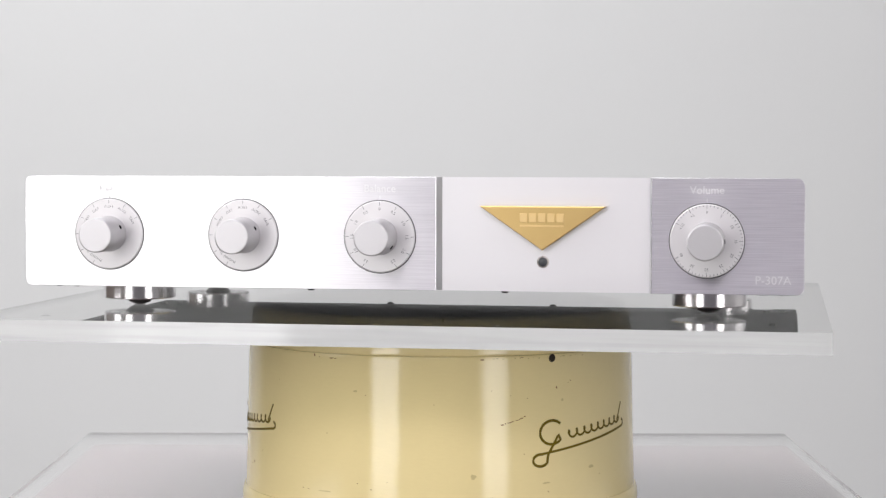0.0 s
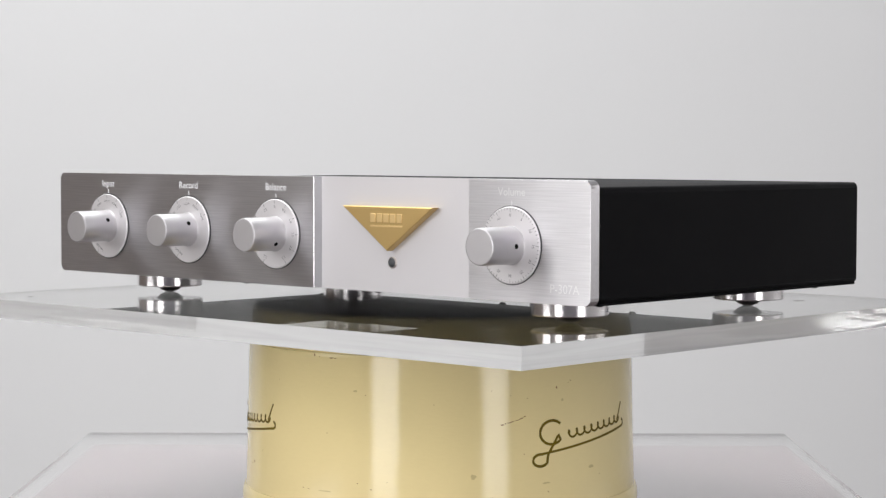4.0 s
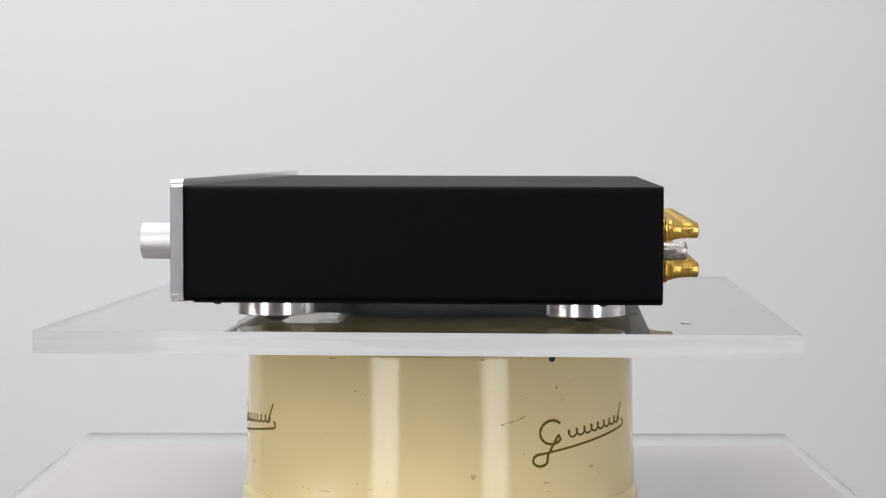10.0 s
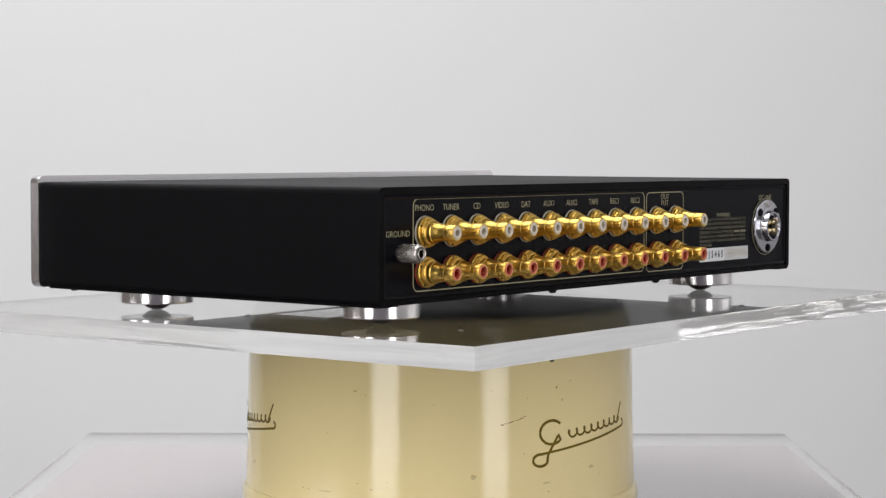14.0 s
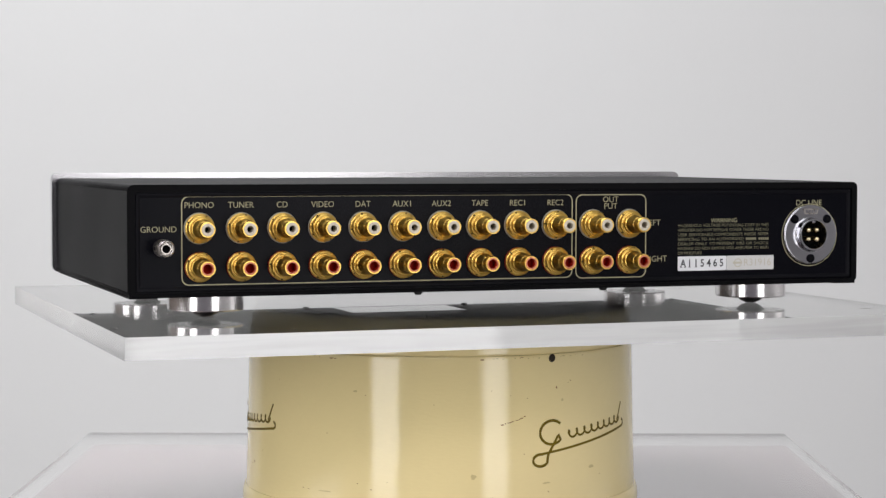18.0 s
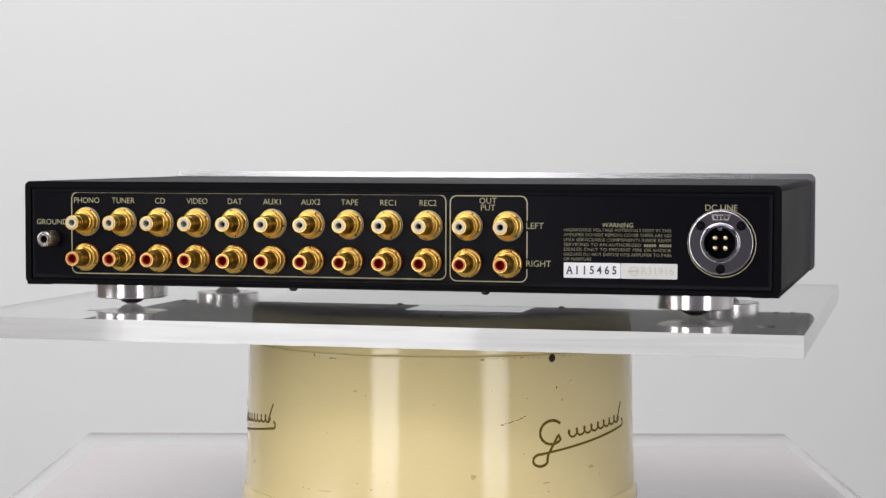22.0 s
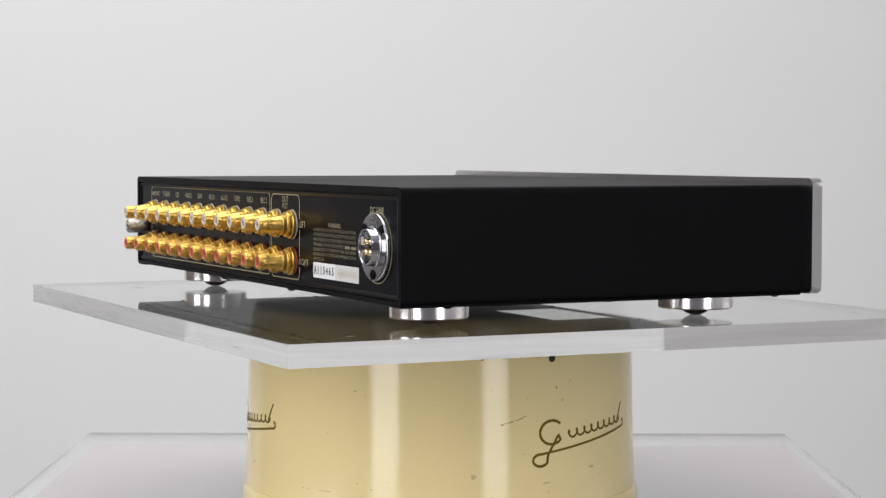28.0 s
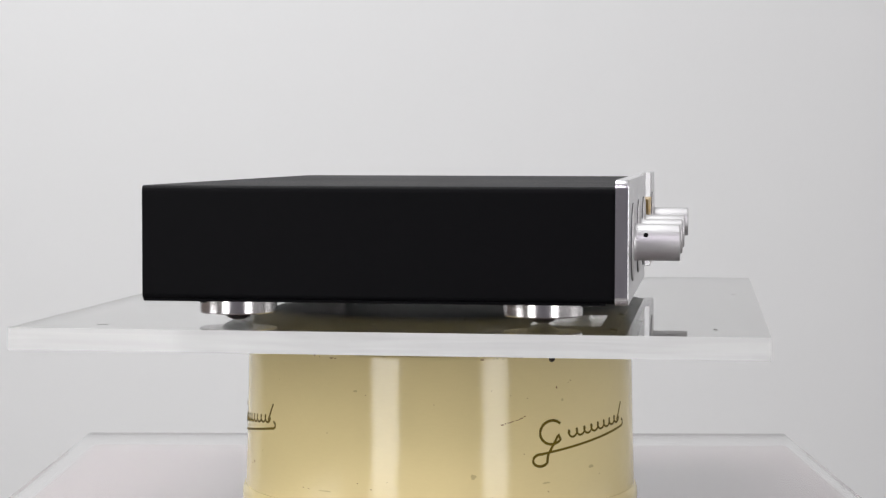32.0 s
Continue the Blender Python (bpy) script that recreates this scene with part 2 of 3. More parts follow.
def pierced(x0, x1, z0, z1, y0, y1, cx, cz, r, n=40):
    """A flat panel with a round opening right through it."""
    bm = bmesh.new()
    faces = []
    for y in (y0, y1):
        ring = [bm.verts.new((cx + r * math.cos(2 * math.pi * k / n), y, cz + r * math.sin(2 * math.pi * k / n))) for k in range(n)]
        rim = [bm.verts.new(p) for p in ((x0, y, z0), (x1, y, z0), (x1, y, z1), (x0, y, z1))]
        edges = [bm.edges.new((q[k], q[(k + 1) % len(q)])) for q in (ring, rim) for k in range(len(q))]
        bmesh.ops.triangle_fill(bm, edges=edges, use_beauty=True, normal=(0, 1, 0))
        faces.append((ring, rim))
    for a, b in zip(*faces):
        for k in range(len(a)):
            j = (k + 1) % len(a)
            bm.faces.new((a[k], a[j], b[j], b[k]))
    bmesh.ops.recalc_face_normals(bm, faces=bm.faces[:])
    return bm


def grain_uv(ob):
    """A UV map whose u runs along x: the direction in which the metal is brushed."""
    uv = ob.data.uv_layers.new(name="grain")
    for loop in ob.data.loops:
        co = ob.data.vertices[loop.vertex_index].co
        uv.data[loop.index].uv = (co.x + co.y, co.z + 0.5 * co.y)
    return ob


def lettering(text, size, align="CENTER", squeeze=1.0, bold=0.0):
    """Flat letters in the xy plane, as a bmesh."""
    cu = bpy.data.curves.new("letters", "FONT")
    cu.body, cu.size, cu.align_x, cu.align_y, cu.resolution_u, cu.offset = text, size, align, "CENTER", 3, bold - 0.008 * size
    ob = bpy.data.objects.new("letters", cu)
    scene.collection.objects.link(ob)
    bpy.context.view_layer.update()
    me = bpy.data.meshes.new_from_object(ob.evaluated_get(bpy.context.evaluated_depsgraph_get()))
    bm = bmesh.new()
    bm.from_mesh(me)
    bpy.data.objects.remove(ob)
    bpy.data.curves.remove(cu)
    bpy.data.meshes.remove(me)
    bm.transform(Matrix.Diagonal((squeeze, 1, 1, 1)))
    return bm


FRONT = Matrix.Rotation(radians(90), 4, "X")                                     # letters that face -y
BACK = Matrix.Rotation(radians(180), 4, "Z") @ Matrix.Rotation(radians(90), 4, "X")   # letters that face +y


def printed(name, text, size, x, y, z, mat, parent, side=BACK, align="CENTER", squeeze=1.0, bold=0.0):
    bm = lettering(text, size, align, squeeze, bold)
    bm.transform(Matrix.Translation((x, y, z)) @ side)
    return part(name, bm, mat, parent)


def merge(target, bm):
    me = bpy.data.meshes.new("piece")
    bm.to_mesh(me)
    bm.free()
    target.from_mesh(me)
    bpy.data.meshes.remove(me)
    return target


def tube(points, r, n=6):
    """A round stroke along points."""
    bm = bmesh.new()
    rings = []
    for i, p in enumerate(points):
        d = (points[min(i + 1, len(points) - 1)] - points[max(i - 1, 0)]).normalized()
        u = d.orthogonal().normalized()
        if abs(d.z) < 0.99:
            u = d.cross(Vector((0, 0, 1))).normalized()
        w = d.cross(u)
        rings.append([bm.verts.new(p + r * (math.cos(2 * math.pi * k / n) * u + math.sin(2 * math.pi * k / n) * w)) for k in range(n)])
    for a, b in zip(rings, rings[1:]):
        for k in range(n):
            bm.faces.new((a[k], a[(k + 1) % n], b[(k + 1) % n], b[k]))
    bm.faces.new(rings[0])
    bm.faces.new(rings[-1])
    bmesh.ops.recalc_face_normals(bm, faces=bm.faces[:])
    return smooth(bm, 60)


# ---- the room ----
def room():
    part_of = lambda name, bm, mat, label: tagged(part(name, bm, mat), label, "", "", "structure")
    # only the north wall is in view; the rest shape bounce and reflections
    part_of("floor", box(-2.6, 2.6, -3.6, 2.2, -0.1, 0.0), FLOOR, "unseen studio floor under the plinth, grey tone set to bounce light up")
    part_of("wall_north", box(-2.6, 2.6, 2.0, 2.15, 0.0, 2.9), WALL, "plain white painted backdrop wall behind the plinth")
    part_of("wall_south", box(-2.6, 2.6, -3.6, -3.45, 0.0, 2.9), BACKROOM, "unseen back wall of the studio, toned dim for what the metal reflects")
    part_of("wall_west", box(-2.75, -2.6, -3.6, 2.15, 0.0, 2.9), ROOM, "unseen left side wall of the studio, toned dim for what the metal reflects")
    part_of("wall_east", box(2.6, 2.75, -3.6, 2.15, 0.0, 2.9), EAST, "unseen right side wall of the studio, made pale to bounce light")
    part_of("ceiling", box(-2.75, 2.75, -3.6, 2.15, 2.9, 3.0), WALL, "plain white studio ceiling")


room()


def edged(*sizes):
    """A sheet whose upright sides take their own finishes: the ends the second, the long sides the third."""
    bm = box(*sizes)
    bm.normal_update()
    for f in bm.faces:
        f.material_index = 0 if abs(f.normal.z) > 0.9 else 1 if abs(f.normal.x) > 0.9 else 2
    return bm


# ---- plinth, acrylic base sheet and canister ----
def plinth():
    ob = part("display_plinth", box(-0.258, 0.258, -0.290, 0.262, 0.0, 0.8985, 0.002), PLINTH)
    tagged(ob, "pale grey laminate display plinth under a clear acrylic sheet", "plinth")
    sheet = part("acrylic_sheet", edged(-0.267, 0.262, -0.30, 0.298, 0.900, 0.915), (SHEET, SHEET_EDGE, SHEET_EDGE))
    sheet.visible_shadow = False
    tagged(sheet, "thick clear acrylic base sheet with polished edges lying on the plinth", "acrylic sheet")


plinth()

CAN_R = 0.1164


def canister():
    can = new("canister")
    can.location = (0, 0, 0.915)
    tagged(can, "cream enamelled metal canister with olive script marks, chipped and scratched", "canister")
    h = ZP - 0.0118 - 0.915
    body = [(CAN_R + 0.0021, 0.0140), (CAN_R + 0.00205, 0.0160), (CAN_R + 0.0019, 0.022), (CAN_R + 0.0015, 0.034), (CAN_R + 0.0008, 0.060), (CAN_R + 0.0003, 0.085), (CAN_R, h - 0.0145), (CAN_R - 0.00002, h - 0.0130), (CAN_R - 0.0004, h - 0.0122), (CAN_R - 0.0016, h - 0.0120), (0, h - 0.0120)]
    part("body", lathe(body, 128), CREAM, can)
    part("lid", lathe([(0, h - 0.0124), (CAN_R - 0.0020, h - 0.0124), (CAN_R - 0.0014, h - 0.0116), (CAN_R - 0.0014, h - 0.0108), (CAN_R - 0.0015, h - 0.0060), (CAN_R - 0.0026, h - 0.0022), (CAN_R - 0.0060, h - 0.0006), (0, h - 0.0006)], 128), CREAM, can, "shallow cream lid with a rounded shoulder")
    # added near-black disc, stands in for shade seen through the plate
    part("shade_disc", lathe([(0, h - 0.0003), (CAN_R - 0.0045, h - 0.0003), (CAN_R - 0.0045, h - 0.0010), (0, h - 0.0010)], 96), UNDER_PLATE_SHADE, can, "added dark disc for the shade seen under the plate")
    part("bottom_bead", lathe([(CAN_R, 0.0), (CAN_R + 0.0030, 0.0004), (CAN_R + 0.0039, 0.0022), (CAN_R + 0.0041, 0.0075), (CAN_R + 0.0037, 0.0128), (CAN_R + 0.0026, 0.0148), (CAN_R, 0.0150)], 128), CREAM, can, "rolled bottom bead of the canister")
    return can


canister_thing = canister()

# ---- the rotating plate ----
def plate():
    ob = part("turntable_plate", edged(-0.2302, 0.2302, -0.1915, 0.1918, -0.0115, 0.0), (ACRYLIC, ACRYLIC_EDGE, ACRYLIC_EDGE))
    ob.location = (0, 0, ZP)
    # a few scuffs and specks of dust on the top face
    rnd = random.Random(21)
    for x, y, w, turn in ((0.168, 0.138, 0.0050, 40), (0.2225, -0.043, 0.0016, 10), (0.140, 0.170, 0.0018, 70), (-0.206, 0.150, 0.0040, 120), (-0.190, -0.165, 0.0035, 20), (0.060, -0.178, 0.0030, 80)):
        bm = bmesh.new()
        bm.faces.new([bm.verts.new((w * c * rnd.uniform(0.7, 1.1), 0.35 * w * d * rnd.uniform(0.6, 1.1), 0)) for c, d in ((1, 0), (0.6, 0.8), (-0.3, 1), (-1, 0.2), (-0.7, -0.8), (0.4, -0.9))])
        bm.transform(Matrix.Translation((x, y, 0.00012)) @ Matrix.Rotation(radians(turn), 4, "Z"))
        part("scuff", bm, SCUFF, ob, "small dull grey scuff")
    bm = bmesh.new()
    for k in range(70):
        x, y, r = rnd.uniform(-0.22, 0.22), rnd.uniform(-0.18, 0.18), rnd.uniform(0.00015, 0.0004)
        bm.faces.new([bm.verts.new((x + r * c, y + r * d, 0.0001)) for c, d in ((1, 0), (0.3, 0.8), (-0.9, 0.3), (-0.2, -0.9))])
    part("dust", bm, FOIL, ob, "pale specks of dust")["kind"] = "stuff"
    return tagged(ob, "rotating clear acrylic turntable plate with sawn edges on the canister", "turntable plate")


plate_thing = plate()

# ---- the preamplifier ----
FY = -0.1231        # front face of the fascia
RY = 0.1235         # face of the rear panel
ZB, ZT = 0.0138, 0.0723


def knob_profile():
    return [(0, 0.0246), (0.0088, 0.0246), (0.0094, 0.0243), (0.0096, 0.0237), (0.0096, 0.0030), (0.0097, 0.0020), (0.0100, 0.0014), (0.0101, 0.0012)]


def control(pre, x, z, holes):
    """A dial disc with its scale, and the knob on it."""
    dial = part("dial", lathe([(0, 0.0012), (0.0192, 0.0012), (0.0198, 0.0008), (0.0198, -0.001)], 64, "-y"), DIAL, pre)
    dial.location = (x, FY, z)
    # raised ring whose dark colour stands in for shade round the dial's edge
    part("gap_shadow_ring", lathe([(0.0195, -0.0002), (0.0195, 0.0004), (0.0202, 0.0004), (0.0203, -0.0002)], 64, "-y"), DARK_PRINT_AND_SHADE, dial, "thin dark ring painted as the gap's shadow round the dial")
    knob = part("knob", lathe(knob_profile(), 48, "-y"), KNOB, pre)
    knob.location = (x, FY, z)
    for a in holes:
        hole = part("set_screw", lathe([(0, 0.0003), (0.0011, 0.0003), (0.0013, 0.0), (0.0013, -0.002)], 14, "z"), HOLE, knob, "dark recessed set screw")
        hole.matrix_local = Matrix.Translation((0, -0.0072, 0)) @ Matrix.Rotation(radians(90 - a), 4, "Y") @ Matrix.Translation((0, 0, 0.0096))
    return dial


def on_dial(bm, angle, r):
    """Turns flat letters to their place on a dial, clockwise from the top."""
    bm.transform(FRONT)
    bm.transform(Matrix.Rotation(radians(angle), 4, "Y") @ Matrix.Translation((0, -0.00125, r)))
    return bm


def tick(angle, r0, r1, w=0.00022):
    bm = bmesh.new()
    bm.faces.new([bm.verts.new(c) for c in ((-w / 2, r0, 0), (w / 2, r0, 0), (w / 2, r1, 0), (-w / 2, r1, 0))])
    return on_dial(bm, angle, 0)


def scale(dial, marks, ticks, size):
    bm = bmesh.new()
    for a in ticks:
        merge(bm, tick(a, 0.0172 if a % 30 == 0 else 0.0182, 0.0192))
    part("scale_ticks", bm, DARK_PRINT_AND_SHADE, dial, "fine dark scale ticks")
    for text, a in marks:
        part("scale_mark", on_dial(lettering(text, size), a, 0.0153), DARK_PRINT_AND_SHADE, dial)


def jack(pre, x, z, ring, first):
    """A gold phono socket: washer, nut, stepped barrel, coloured insulator and dark bore."""
    if first is not None:
        ob = copy_thing(first, pose(x, RY, z, 0, (x * 9000 + z * 3000) % 90, 0))
        ob.parent = pre
        return ob
    plastic = WHITE_PLASTIC if ring == "white" else LIT_RED
    body = [(0.0045, 0.0008), (0.0074, 0.0008), (0.0078, 0.0012), (0.0078, 0.0024), (0.0074, 0.0028), (0.0067, 0.0029), (0.0066, 0.0050), (0.0062, 0.0054), (0.0057, 0.0055), (0.0056, 0.0074), (0.0051, 0.0078), (0.0048, 0.0098), (0.0044, 0.0114), (0.0043, 0.0118), (0.0042, 0.0150), (0.0040, 0.0152), (0.0040, 0.0158), (0.0042, 0.0160), (0.0041, 0.0203), (0.0039, 0.0206), (0.0034, 0.0206), (0.0032, 0.0204), (0.0032, 0.0165)]
    ob = part("phono_socket", lathe(body, 36, "+y"), GOLD, pre)
    ob.location = (x, RY, z)
    wr = 0.0081 if ring == "white" else 0.0077
    part("insulating_washer", lathe([(0.0045, 0.0001), (wr, 0.0001), (wr + 0.0002, 0.0005), (wr, 0.0009), (0.0045, 0.0009)], 36, "+y"), WASHER if ring == "white" else RED_PLASTIC, ob, ring + " plastic washer")
    teeth = lathe([(0.0060, 0.0031), (0.0069, 0.0033), (0.0071, 0.0040), (0.0069, 0.0047), (0.0060, 0.0049)], 14, "+y")
    for f in teeth.faces:
        f.smooth = False
    part("lock_ring", teeth, GOLD, ob, "faceted gold lock ring")
    br = 0.0017 if ring == "white" else 0.0026
    part("insulator", lathe([(0.0033, 0.0200), (0.0033, 0.0209), (0.0031, 0.0211), (br + 0.0002, 0.0211), (br, 0.0209), (br * 0.96, 0.0130)], 24, "+y"), plastic, ob, ring + " plastic insulator ring")
    part("bore", lathe([(br * 0.97, 0.0140), (br * 0.9, 0.0132), (0, 0.0130)] if ring == "white" else [(br, 0.0199), (br * 0.95, 0.0150), (0, 0.0148)], 20, "+y"), HOLE if ring == "white" else SHADED_RED, ob)
    for k in range(4):
        a = radians(28 + 90 * k)
        notch = part("notch", lathe([(0, 0.0003), (0.00045, 0.0003), (0.00055, 0.0)], 8, "+y"), HOLE, ob, "small dark notch")
        notch.location = (0.0071 * math.cos(a), 0.0027, 0.0071 * math.sin(a))
    return ob


def foot(pre, x, y):
    f = new("foot")
    f.parent = pre
    f.location = (x, y, 0)
    part("disc", lathe([(0, 0.0040), (0.0200, 0.0040), (0.0208, 0.0047), (0.0208, 0.0131), (0.0202, 0.0137), (0, 0.0137)], 64), CHROME, f, "polished steel foot disc")
    part("tip", lathe([(0, 0.0), (0.0030, 0.0002), (0.0060, 0.0016), (0.0085, 0.0040), (0.0085, 0.0045), (0, 0.0045)], 32), RUBBER, f, "black rubber tip")
    return f


def frame_line(x0, x1, z0, z1, r, w, y):
    """A thin printed outline with rounded corners on the rear panel."""
    a, b = rounded(x0, x1, z0, z1, r, 6), rounded(x0 + w, x1 - w, z0 + w, z1 - w, r - w, 6)
    bm = bmesh.new()
    va, vb = [bm.verts.new((p, y, q)) for p, q in a], [bm.verts.new((p, y, q)) for p, q in b]
    for i in range(len(va)):
        j = (i + 1) % len(va)
        bm.faces.new((va[i], vb[i], vb[j], va[j]))
    bmesh.ops.recalc_face_normals(bm, faces=bm.faces[:])
    return bm


def lip(x0, x1, z0, z1, r, w, y0, y1):
    """A raised edge that runs round a panel, eased on both sides."""
    bm = bmesh.new()
    loops = []
    for inset, y in ((0, y0), (w * 0.2, y1), (w * 0.6, y1), (w, y0)):
        loops.append([bm.verts.new((p, y, q)) for p, q in rounded(x0 + inset, x1 - inset, z0 + inset, z1 - inset, max(r - inset, 0.0004), 4)])
    for a, b in zip(loops, loops[1:]):
        for i in range(len(a)):
            j = (i + 1) % len(a)
            bm.faces.new((a[i], a[j], b[j], b[i]))
    bmesh.ops.recalc_face_normals(bm, faces=bm.faces[:])
    return smooth(bm, 50)


def cut_rim(bm):
    """Gives the cut rim of a fascia slab its second finish."""
    bm.normal_update()
    for f in bm.faces:
        f.material_index = 0 if f.normal.y < -0.9 else 1


def preamplifier():
    pre = new("preamplifier")
    pre.location = (0, 0, ZP)
    tagged(pre, "black preamplifier with brushed silver fascia, round knobs and gold rear sockets", "preamplifier")

    # case: a folded cover open at the rear, where the rear panel lies inside a lip
    bm = bmesh.new()
    outer, inner = rounded(-0.2150, 0.2150, ZB, ZT, 0.0032, 6), rounded(-0.2112, 0.2112, ZB + 0.0022, ZT - 0.0036, 0.0012, 6)
    y0, y1 = FY + 0.0066, 0.1248
    loops = [[bm.verts.new((x, y, z)) for x, z in pts] for pts, y in ((outer, y0), (outer, y1 - 0.0006), ([(x * 0.9985, z) for x, z in outer], y1), (inner, y1), (inner, RY - 0.004))]
    for a, b in zip(loops, loops[1:]):
        for i in range(len(a)):
            j = (i + 1) % len(a)
            bm.faces.new((a[i], a[j], b[j], b[i]))
    bm.faces.new(loops[0])
    bmesh.ops.recalc_face_normals(bm, faces=bm.faces[:])
    part("cover", flat_sides(smooth(bm, 40)), BLACK, pre, "matt black powder-coated steel cover")
    part("bottom_plate", box(-0.2085, 0.2085, -0.110, 0.118, ZB - 0.0008, ZB + 0.0004), BLACK, pre)
    rear = part("rear_panel", pierced(-0.2111, 0.2111, ZB + 0.0023, ZT - 0.0037, RY - 0.002, RY, -0.1833, 0.0420, 0.0092), REAR, pre, "black rear panel printed in gold")
    for x0, x1 in ((-0.2140, -0.1990), (0.1990, 0.2140)):
        part("bottom_flange", box(x0, x1, -0.112, 0.1244, ZB - 0.0007, ZB + 0.0006, 0.0003, 1), BLACK, pre)
    part("panel_lip", lip(-0.2106, 0.2106, ZB + 0.0028, ZT - 0.0042, 0.0016, 0.0024, RY, RY + 0.0008), LIP, rear, "raised folded edge of the rear panel")
    part("seam_tab", box(0.0036, 0.0044, -0.0148, -0.0141, ZB - 0.0026, ZB + 0.0004), RUBBER, pre, "tiny dark tab under the case")
    part("bottom_label", box(-0.0385, 0.0385, -0.100, -0.058, ZB - 0.0016, ZB - 0.0007), SILVER_FOIL, pre, "bright silver foil label under the case")
    for x, y in ((-0.055, 0.119), (0.055, 0.119), (-0.055, -0.108), (0.055, -0.108), (-0.2, 0.0), (0.2, 0.0), (-0.195, 0.095), (0.195, 0.095), (-0.2055, 0.095), (0.2055, 0.095), (-0.195, -0.101), (0.195, -0.101), (-0.2055, -0.101), (0.2055, -0.101)):
        s = part("screw", lathe([(0, -0.0016), (0.0016, -0.0014), (0.0024, -0.0004), (0.0024, 0.0004)], 16), RUBBER, pre, "black case screw")
        s.location = (x, y, ZB - 0.0006)

    # fascia: two brushed wings and a recessed satin centre
    zl, zh = 0.0135, 0.0758
    sl, sr = 0.0190, 0.1363
    c = 0.0028
    left = slab(rounded(-0.2175, sl, zl, zh, 0.0042, 5, (0, 1, 1, 0)), FY, FY + 0.0066, 0.0003)
    cut_rim(left)
    grain_uv(part("fascia_wing", left, (BRUSHED, RIM), pre, "brushed aluminium fascia wing"))
    right = slab(rounded(sr, 0.2175, zl, zh, 0.0042, 5, (1, 0, 0, 1)), FY, FY + 0.0066, 0.0003)
    cut_rim(right)
    grain_uv(part("fascia_wing", right, (BRUSHED, RIM), pre, "brushed aluminium fascia wing"))
    centre = slab([(sl + 0.00005, zl), (sl + 0.00005, zh), (sr - 0.00005, zh), (sr - 0.00005, zl)], FY + 0.0036, FY + 0.0066)
    cut_rim(centre)
    part("fascia_centre", centre, (SATIN, RIM), pre, "pale satin centre plate of the fascia")
    for x, w, d in ((sl, c, 1), (sr, c * 0.4, -1)):
        bm = bmesh.new()
        quad = [(x + d * 0.0001, FY + 0.0004), (x + d * w, FY + 0.00355), (x + d * 0.0001, FY + 0.00355)]
        rows = [[bm.verts.new((px, py, z)) for px, py in quad] for z in (zl + 0.0003, zh - 0.0001)]
        for i in range(3):
            bm.faces.new((rows[0][i], rows[0][(i + 1) % 3], rows[1][(i + 1) % 3], rows[1][i]))
        bm.faces.new(rows[0])
        bm.faces.new(rows[1])
        bmesh.ops.recalc_face_normals(bm, faces=bm.faces[:])
        part("chamfer_strip", bm, CHAMFER, pre, "polished bevel between wing and centre")

    # emblem: a gold triangle, lettered only by plain bars
    cy = FY + 0.0036
    tri = part("emblem", slab([(0.0430, 0.0601), (0.0774, 0.0362), (0.1118, 0.0601)], cy - 0.0048, cy, 0.0005), EMBLEM, pre, "raised matt gold triangular emblem")
    for k in range(5):
        part("emblem_bar", box(0.0652 + 0.0050 * k, 0.0692 + 0.0050 * k, cy - 0.0052, cy - 0.0047, 0.0514, 0.0563, 0.0002, 1), PALE_GOLD, tri)
    part("emblem_bar", box(0.0652, 0.0892, cy - 0.0050, cy - 0.0047, 0.0490, 0.0500, 0.0001, 1), PALE_GOLD, tri)
    lens = part("indicator", lathe([(0, 0.0016), (0.0014, 0.0014), (0.0024, 0.0008), (0.0026, 0.0)], 24, "-y"), LENS, pre, "dark smoked indicator lens")
    lens.location = (0.0774, cy, 0.0298)
    part("bezel", lathe([(0.0026, 0.0), (0.0026, 0.0007), (0.0031, 0.0005), (0.0033, 0.0)], 24, "-y"), NICKEL, lens)
    printed("model_mark", "P-307A", 0.0064, 0.2010, FY - 0.0002, 0.0212, WHITE_PRINT, pre, FRONT, bold=0.00006)

    # controls
    words = list(zip(("PHONO", "TUNER", "CD", "VIDEO", "DAT", "AUX1", "AUX2", "TAPE"), range(-150, 61, 30)))
    for name, x, z, holes in (("Input", -0.1676, 0.0431, (25, 155)), ("Record", -0.0899, 0.0430, (25, 155)), ("Balance", -0.0124, 0.0428, (-35, 215)), ("Volume", 0.1659, 0.0422, (0, 165))):
        dial = control(pre, x, z, holes)
        printed("control_name", name, 0.0059, x, FY - 0.0002, 0.0692, WHITE_PRINT, pre, FRONT, bold=0.00008)
        part("index_line", box(x - 0.00025, x + 0.00025, FY - 0.0002, FY + 0.0004, z + 0.0203, z + 0.0226), WHITE_PRINT, pre)
        if name in ("Input", "Record"):
            scale(dial, words, range(-150, 61, 30), 0.0021)
        elif name == "Balance":
            scale(dial, [("0", 0)] + [(v, s * a) for v, a in (("0.5", 30), ("1.0", 60), ("1.5", 90), ("2.0", 120), ("2.5", 150)) for s in (1, -1)], range(-150, 151, 30), 0.0023)
        else:
            scale(dial, [("+10", -60), ("+5", -30), ("0", 0)] + [(str(v), v * 6) for v in range(5, 45, 5)], range(-60, 241, 6), 0.0022)

    # rear: printed frames, names, sockets
    py = RY + 0.0002
    part("printed_frame", frame_line(-0.0342, 0.1866, 0.0196, 0.0664, 0.004, 0.0006, py), PRINT, rear)
